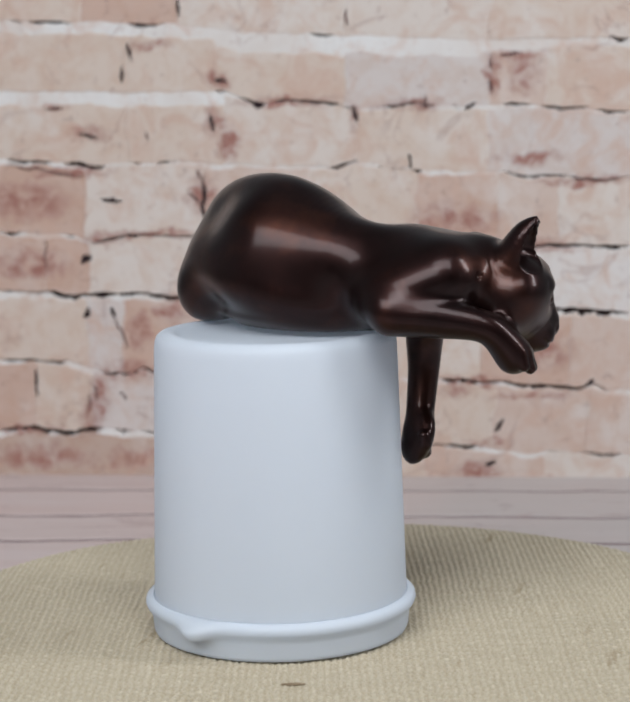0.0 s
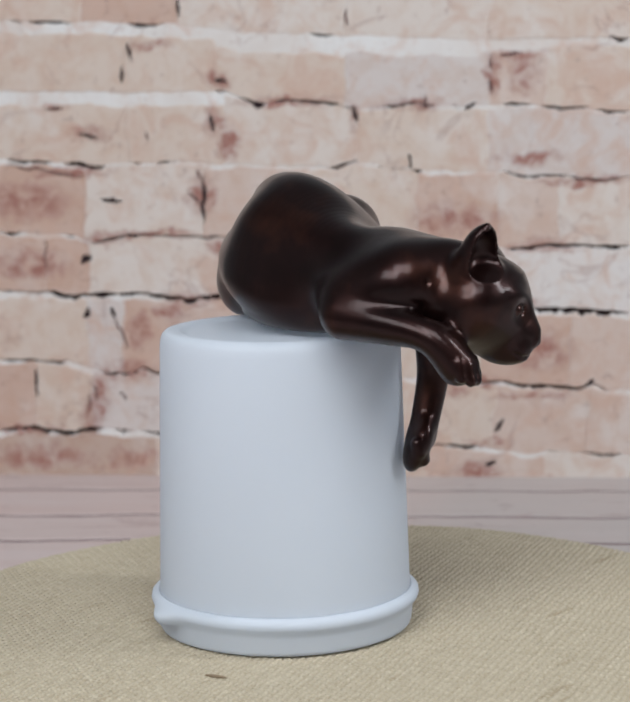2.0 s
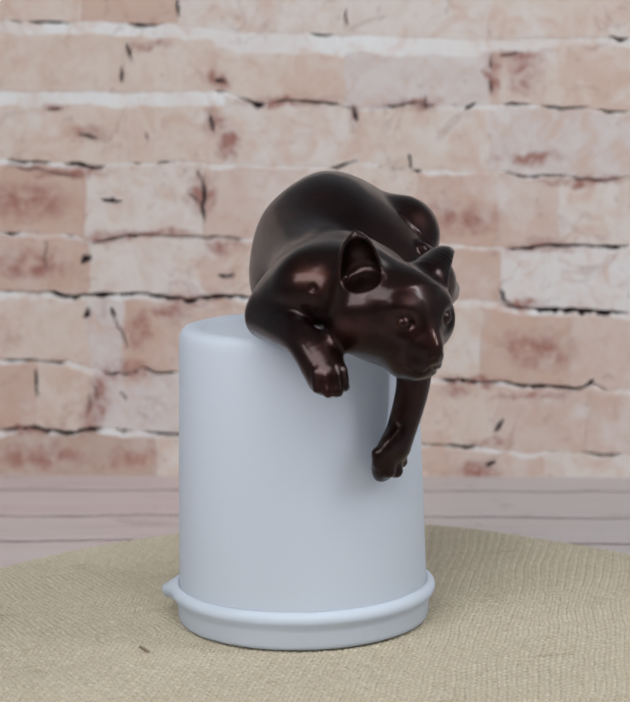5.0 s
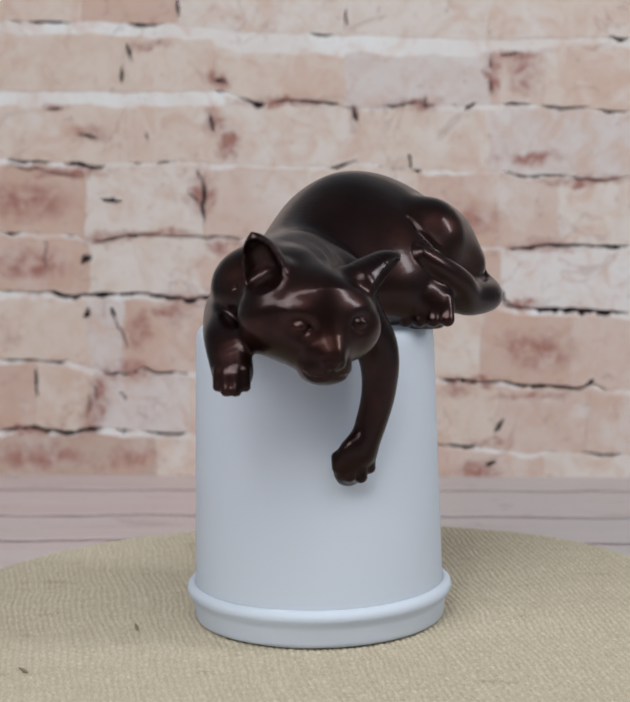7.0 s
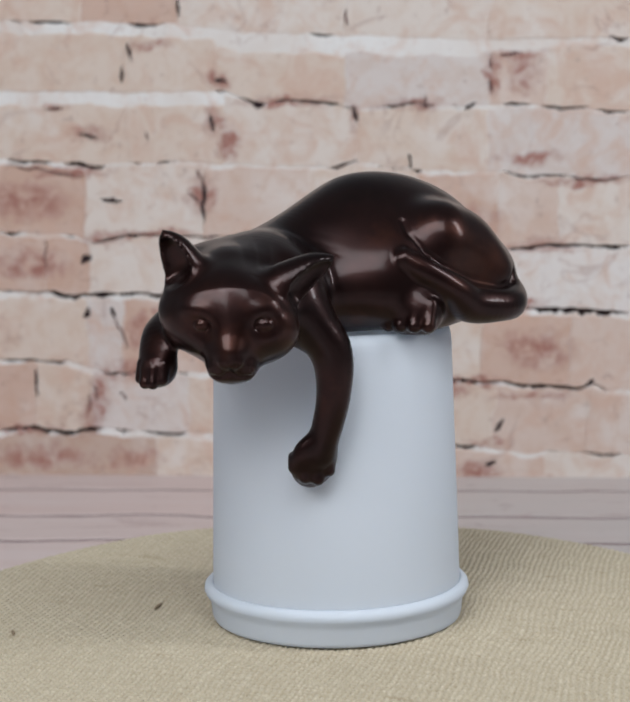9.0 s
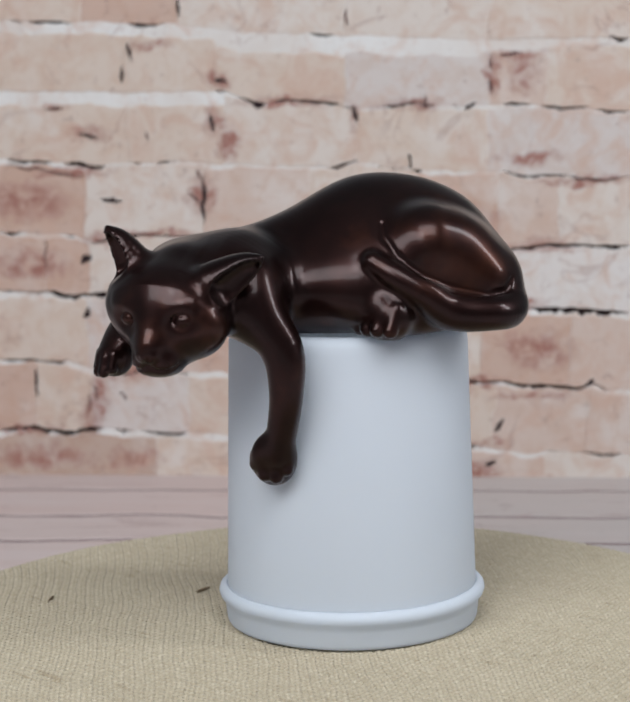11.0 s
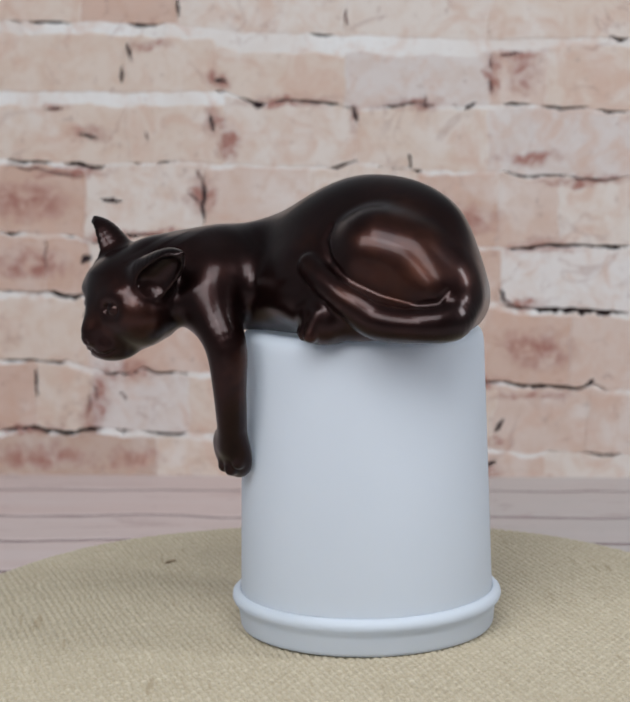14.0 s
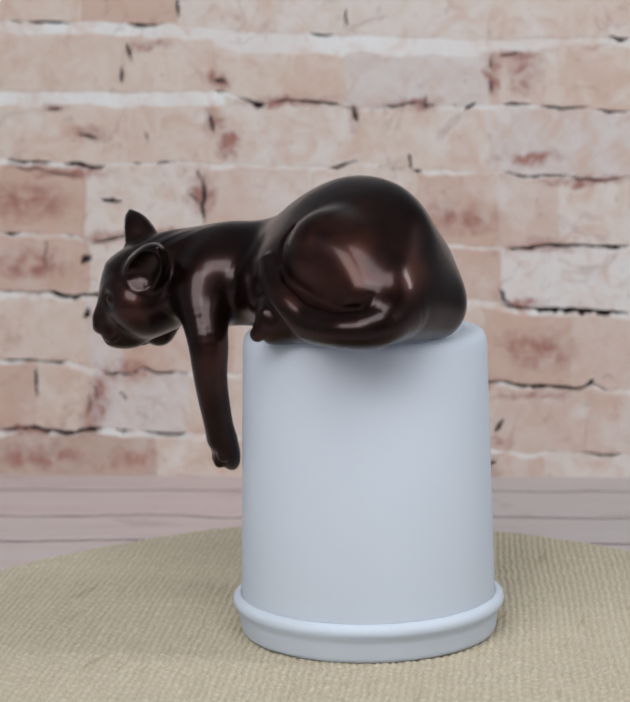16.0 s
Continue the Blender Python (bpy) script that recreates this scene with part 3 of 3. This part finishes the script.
CAT_LIMBS = [
    ("C", "fore_r", [(38.4, -36.3, 145.3, 9.6), (58.4, -35.6, 143.5, 8.5), (77.7, -34.8, 139.2, 6.6), (87.9, -29.4, 127.6, 7.9)], 4),
    ("C", "thigh", [(-20.1, 46.2, 170.9, 18.4), (-31.9, 52.2, 166.9, 16.7), (-37.9, 65.0, 159.4, 6.8)], 5),
    ("C", "tail", [(-48.3, 56.3, 151.0, 13.4), (-44.9, 69.7, 144.9, 9.0), (-32.7, 73.2, 143.5, 7.3), (-17.1, 63.5, 145.3, 8.4), (-6.0, 60.2, 152.7, 6.6), (3.0, 52.0, 160.2, 5.7), (8.0, 44.0, 166.0, 4.7)], 2),
    ("E", "foot", (3.0, 47, 143.5, 9.5, 12.0, 11, 0, 0, 0), 4),
    ("C", "leg_l", [(51.1, 14.6, 149.3, 10.3), (42.8, 25.5, 132.3, 9.0), (41.3, 26.3, 112.1, 7.1), (40.1, 19.1, 87.4, 6.1)], 7),
    ("E", "paw_l", (40.2, 16.0, 84.1, 5.7, 9.9, 13.0, -6.1, 20.6, 40.1), 3),
]
CAT_LIMBS += [
    ("C", "throat", [(58, -12, 149, 12), (70, -16, 150, 9)], 5),
    ("E", "head", (82.7, 1.0, 148.0, 16.9, 28.7, 19.5, -14.5, 33.4, 8.9), 12),
    ("C", "face", [(83.0, 1.8, 147.2, 19.4), (92.7, 6.4, 136.0, 8.9)], 8),
    ("E", "chin", (89.3, 6.0, 128.1, 7.7, 7.4, 3.6, -2.5, 1.1, 27.9), 8),
    ("C", "bridge", [(91.5, 6.2, 151.5, 5.2), (98.3, 10.3, 137.4, 4.4)], 4.5),
    ("E", "pad_r", (96.4, 4.6, 130.6, 4.4, 4.8, 4.4, 0, 0, 27), 3.0),
]
CAT_LIMBS += [
    ("E", "pad_l", (92.4, 12.4, 130.6, 4.4, 4.8, 4.4, 0, 0, 27), 3.0),
    ("E", "nose", (100.0, 11.1, 133.6, 2.6, 4.6, 2.7, 0, 15, 27), 1.6),
    ("E", "brow_r", (98.6, -3.4, 153.6, 3.0, 6.0, 2.6, -12, 0, 12), 4.0),
    ("E", "brow_l", (87.6, 18.6, 153.4, 3.0, 6.0, 2.6, 12, 0, 42), 4.0),
    ("T", "ear_r", [(96.2, -19.6, 183.3, 1.0), (96.5, -3.1, 168.4, 10.0), (89.5, -25.6, 162.3, 1.0), (79.5, -15.9, 172.2, 0.0)], 4),
    ("T", "ear_l", [(60.1, 35.8, 171.6, 1.0), (81.2, 22.9, 160.6, 9.5), (57.5, 28.2, 158.6, 1.45), (72.8, 17.3, 167.9, 0.0)], 4),
]


def turn3(ax, ay, az):
    return np.array(Euler([radians(a) for a in (ax, ay, az)]).to_matrix())


def egg(p, q):
    r = np.array(q[3:6])
    l = (p - np.array(q[:3])) @ turn3(*q[6:9])
    k0, k1 = np.sqrt(((l / r) ** 2).sum(-1)), np.sqrt(((l / r ** 2) ** 2).sum(-1)) + 1e-9
    return k0 * (k0 - 1) / k1


def limb(p, a, b):
    start = np.array(a[:3])
    d = np.array(b[:3]) - start
    t = np.clip(((p - start) @ d) / (d @ d + 1e-9), 0, 1)
    return np.sqrt(((p - start - t[..., None] * d) ** 2).sum(-1)) - (a[3] + t * (b[3] - a[3]))


def blend(a, b, k):
    if k <= 0:
        return np.minimum(a, b)
    h = np.maximum(k - np.abs(a - b), 0) / k
    return np.minimum(a, b) - h * h * k * 0.25


def carve(a, b, k):
    return -blend(-a, b, k)


def form(p, kind, q):
    if kind == "E":
        return egg(p, q)
    if kind == "T":
        tip, a, b, c = (np.array(v[:3]) for v in q)
        o = np.cross(a - tip, b - tip)
        o = o / np.linalg.norm(o)
        o = o * np.sign(o @ ((a + b) / 2 - c))
        foot, wide, o = (a + b + c) / 3, q[1][3], o * q[2][3]
        outer = [(*tip, 0.9), (*(tip * 0.5 + foot * 0.5), wide * 0.68), (*(foot - (tip - foot) * 0.2), wide)]
        inner = [(*(tip + (foot - tip) * 0.12 + o * 1.0), 0.5), (*(tip * 0.5 + foot * 0.5 + o * 3.4), wide * 0.60), (*(foot + o * 6.6), wide * 0.86)]
        near = np.linalg.norm(p - foot, axis=-1) < 48
        d, here = np.full(p.shape[:-1], 40.0), p[near]
        shell, hollow = chain(here, spline(outer, 6)), chain(here, spline(inner, 6))
        d[near] = carve(shell, hollow, 0.9)
        return d
    pts = spline(q, 16 if len(q) == 3 else 8) if len(q) > 2 else [np.array(v) for v in q]
    allp = np.array(pts)
    lo, hi = (allp[:, :3] - allp[:, 3:] - 22).min(0), (allp[:, :3] + allp[:, 3:] + 22).max(0)
    near = ((p > lo) & (p < hi)).all(-1)
    d, here = np.full(p.shape[:-1], 40.0), p[near]
    best = np.full(len(here), 40.0)
    for a, b in zip(pts, pts[1:]):
        best = np.minimum(best, limb(here, a, b))
    d[near] = best
    return d


def spline(q, n):
    """A smooth run of points and radii through the given ones."""
    q = np.array(q, float)
    out = []
    for i in range(len(q) - 1):
        a, b, c, d = q[max(i - 1, 0)], q[i], q[i + 1], q[min(i + 2, len(q) - 1)]
        for t in np.arange(n) / n:
            out.append(0.5 * (2 * b + (c - a) * t + (2 * a - 5 * b + 4 * c - d) * t * t + (3 * b - a - 3 * c + d) * t ** 3))
    return out + [q[-1]]


def trunk(p):
    d = None
    for kind, name, q, k in CAT_BODY:
        e = form(p, kind, q)
        d = e if d is None else blend(d, e, k)
    return d


def cat_rough(p):
    d = trunk(p)
    skin = np.abs(d) < 9
    if skin.any():
        here = p[skin]
        d[skin] = sum(trunk(here + 5.0 * e) + trunk(here - 5.0 * e) for e in np.eye(3)) / 6 - 0.5
    d = -blend(-d, p[..., 2] - BASE, 2.0)
    for kind, name, q, k in CAT_LIMBS:
        e = form(p, kind, q)
        if name in ("thigh", "tail", "foot"):
            e = np.maximum(e, BASE - p[..., 2])
        d = blend(d, e, k)
    return d


def on_skin(field, pt):
    """Moves a point straight on to the surface of a field."""
    p = np.array(pt, float)
    for _ in range(6):
        h = 0.2
        g = np.array([field((p + h * e)[None])[0] - field((p - h * e)[None])[0] for e in np.eye(3)]) / (2 * h)
        p = p - field(p[None])[0] * g / (g @ g + 1e-9)
    return p, g / np.linalg.norm(g)


def chain(p, pts):
    d = limb(p, pts[0], pts[1])
    for a, b in zip(pts[1:], pts[2:]):
        d = np.minimum(d, limb(p, a, b))
    return d


def skin_chain(pts, r, lift=0.0):
    """A polyline laid on the rough skin, with a radius, thin at both ends."""
    out = []
    for i, q in enumerate(pts):
        s, n = on_skin(cat_rough, q)
        k = 0.45 if i in (0, len(pts) - 1) else 1.0
        out.append((*(s + n * lift), r * k))
    return out


FACING = np.array((math.cos(radians(27)), math.sin(radians(27)), 0.0))
ACROSS = np.array((-math.sin(radians(27)), math.cos(radians(27)), 0.0))
EYES = [on_skin(cat_rough, q) for q in ((101.0, -1.6, 147.6), (89.3, 20.8, 147.5))]
NOSE = on_skin(cat_rough, (103.5, 12.3, 132.9))
MOUTH = [skin_chain([NOSE[0] + ACROSS * s + np.array((0, 0, z)) - FACING * b for s, z, b in
                     ((-13, -4.5, 10), (-9, -6.8, 6), (-4, -7.0, 2), (0, -5.4, 1), (4, -7.0, 2), (9, -6.8, 6), (13, -4.5, 10))], 0.75),
         skin_chain([NOSE[0] + np.array((0, 0, -2.5)), NOSE[0] + np.array((0, 0, -4.0)) - FACING, NOSE[0] + np.array((0, 0, -5.4)) - FACING], 0.6)]
THIGH_SEAM = skin_chain([(-1, 50, 168), (-5, 60, 162), (-15, 66, 155), (-28, 72, 150.5), (-40, 74, 152.5), (-44, 72, 157)], 1.15)
FRONT_SEAM = skin_chain([(-1, 50, 167), (0, 42, 175), (-2, 39, 181)], 0.6)
HOLE = on_skin(cat_rough, (73.3, -28.7, 160.2))[0]
PAW_SIDE, PAW_FRONT = np.array((-0.446, 0.895, 0.0)), np.array((0.895, 0.446, 0.0))
TOES = [((*(np.array((39.6, 15.6, z + 4)) + PAW_SIDE * s + PAW_FRONT * f), r), (*(np.array((39.6, 15.6, z)) + PAW_SIDE * s + PAW_FRONT * (f + 0.6)), r)) for s, f, z, r in
        ((-8.0, 1.0, 81.5, 2.6), (-3.4, 2.2, 77.4, 2.9), (1.8, 2.0, 76.6, 2.9), (6.4, 1.0, 79.8, 2.6))]
TOES += [((x - 1.2, y, z + 6.0, 1.8), (x, y, z, r)) for x, y, z, r in ((92.8, -34.6, 123.8, 2.2), (94.9, -31.2, 122.4, 2.4), (95.1, -27.5, 122.4, 2.4), (93.2, -24.0, 123.8, 2.2))]
TOES += [((7.6 - abs(y - 46.5) * 0.2, y, 147.0, 2.6), (11.6 - abs(y - 46.5) * 0.25, y, 138.4, 3.2)) for y in (37.2, 43.2, 49.4, 55.4)]
WHISKERS = [skin_chain([NOSE[0] + ACROSS * (7 * s) + np.array((0, 0, z)) - FACING * 4, NOSE[0] + ACROSS * (13 * s) + np.array((0, 0, z + 0.5)) - FACING * 10], 0.4)
            for s in (-1, 1) for z in (-3.0, -5.2)]


def cat_field(p):
    d = cat_rough(p)
    # eyes: a shallow socket, a ball and a lid line
    for s, n in EYES:
        d = carve(d, egg(p, (*(s + n * 6.6 + np.array((0, 0, -0.6))), 8.0, 9.0, 6.8, 0, 0, 27)), 3.0)
        d = carve(d, egg(p, (*(s - n * 0.5), 2.6, 4.9, 2.8, 0, 0, 27)), 0.7)
        d = blend(d, egg(p, (*(s - n * 3.1), 3.0, 3.8, 2.9, 0, 0, 27)), 0.15)
    for m in MOUTH:
        d = carve(d, chain(p, m), 0.8)
    for s in (-1, 1):
        c = NOSE[0] + ACROSS * (2.5 * s) + np.array((0, 0, -0.8))
        d = carve(d, np.sqrt(((p - c) ** 2).sum(-1)) - 1.25, 0.8)
    for w in WHISKERS:
        d = carve(d, chain(p, w), 0.6)
    d = carve(d, chain(p, THIGH_SEAM), 1.5)
    d = carve(d, chain(p, FRONT_SEAM), 2.5)
    for a, b in TOES:
        d = blend(d, limb(p, a, b), 1.3)
    return carve(d, np.sqrt(((p - HOLE) ** 2).sum(-1)) - 1.35, 0.4)


def casting(field, lo, hi, step):
    """Turns a field into a mesh: coarse blocks first, fine cells only near the skin, one vertex in each cell that the skin crosses."""
    nb = 8
    lo, hi = np.array(lo, float), np.array(hi, float)
    blocks = np.ceil((hi - lo) / (step * nb)).astype(int)
    dims = blocks * nb + 1
    grid = np.full(dims, 50.0, np.float32)
    centres = np.stack(np.meshgrid(*[lo[k] + (np.arange(blocks[k]) + 0.5) * step * nb for k in range(3)], indexing="ij"), -1)
    dc = field(centres.reshape(-1, 3)).reshape(blocks)
    inner = np.arange(nb + 1)
    offs = np.stack(np.meshgrid(inner, inner, inner, indexing="ij"), -1).reshape(-1, 3)
    for b in np.argwhere(dc < -step * nb):
        grid[b[0] * nb:b[0] * nb + nb + 1, b[1] * nb:b[1] * nb + nb + 1, b[2] * nb:b[2] * nb + nb + 1] = -50
    near = np.argwhere(np.abs(dc) <= step * nb * 1.5)
    for part_ in np.array_split(near, max(1, len(near) // 150)):
        idx = (part_[:, None, :] * nb + offs[None]).reshape(-1, 3)
        grid[idx[:, 0], idx[:, 1], idx[:, 2]] = field(lo + idx * step)
    neg = grid < 0
    c = np.zeros(dims - 1, np.int8)
    for i in (0, 1):
        for j in (0, 1):
            for k in (0, 1):
                c += neg[i:dims[0] - 1 + i, j:dims[1] - 1 + j, k:dims[2] - 1 + k]
    cells = np.argwhere((c > 0) & (c < 8))
    number = np.full(dims - 1, -1, np.int64)
    number[cells[:, 0], cells[:, 1], cells[:, 2]] = np.arange(len(cells))
    total, count = np.zeros((len(cells), 3)), np.zeros((len(cells), 1))
    for axis in range(3):
        others = [k for k in range(3) if k != axis]
        for i in (0, 1):
            for j in (0, 1):
                a = cells.copy()
                a[:, others[0]] += i
                a[:, others[1]] += j
                b = a.copy()
                b[:, axis] += 1
                va, vb = grid[a[:, 0], a[:, 1], a[:, 2]], grid[b[:, 0], b[:, 1], b[:, 2]]
                hit = (va < 0) != (vb < 0)
                t = np.where(hit, va / np.where(hit, va - vb, 1), 0)
                pt = a.astype(float)
                pt[:, axis] += t
                total += pt * hit[:, None]
                count += hit[:, None]
    verts = lo + total / count * step
    quads = []
    for axis in range(3):
        o1, o2 = [(1, 2), (2, 0), (0, 1)][axis]
        sl_a = [slice(1, -1)] * 3
        sl_b = [slice(1, -1)] * 3
        sl_a[axis], sl_b[axis] = slice(0, -1), slice(1, None)
        na, nb_ = neg[tuple(sl_a)], neg[tuple(sl_b)]
        for flip in (False, True):
            e = np.argwhere((na & ~nb_) if not flip else (~na & nb_))
            base = e + 1
            base[:, axis] -= 1
            ring = []
            for d1, d2 in ((-1, -1), (0, -1), (0, 0), (-1, 0)):
                q = base.copy()
                q[:, o1] += d1
                q[:, o2] += d2
                ring.append(number[q[:, 0], q[:, 1], q[:, 2]])
            ring = np.stack(ring, 1)
            quads.append(ring[:, ::-1] if flip else ring)
    quads = np.concatenate(quads)
    h = 0.15
    for _ in range(2):
        d = field(verts)
        g = np.stack([field(verts + h * e) - field(verts - h * e) for e in np.eye(3)], -1) / (2 * h)
        move = -d[:, None] * g / ((g ** 2).sum(-1, keepdims=True) + 1e-6)
        verts = verts + np.clip(move, -0.4 * step, 0.4 * step)
    return verts, quads[(quads >= 0).all(1)]


def cat_statue():
    verts, quads = casting(cat_field, (-78, -62, 64), (114, 96, 210), STEP)
    return tagged(new("cat_statue", mesh_arrays("cat_statue", verts / 1000, quads, BRONZE)),
                  "polished dark brown bronze cat lounging on the white tub", "statue")


TABLE, CLOTH, POT_THING, CAT = turntable(), burlap_cloth(), container(), cat_statue()


# ---- bricks of the wall ----
def lay_bricks():
    rng = random.Random(11)
    for row, course in enumerate(BRICKS):
        ends = [(-415, 7, "tan"), (-330, 7, "pale"), *course, (310, 7, "rose"), (415, 0, "")]
        for (a, gap, tint), (b, _, _) in zip(ends, ends[1:]):
            me, cu, cz = brick_mesh(row, a / 1000, b / 1000, gap, rng)
            ob = under(new("brick", me), BACKDROP)
            ob.location = (cu, 0, cz)
            ob.color = (*TINTS[tint], 1)


lay_bricks()


def motions():
    rows = [(t, pose(0, 0, 0, 0, 0, SPIN0 + SPIN * t)) for t in range(17)]
    for thing in (TABLE, CLOTH, POT_THING, CAT):
        walk(thing, rows)


motions()
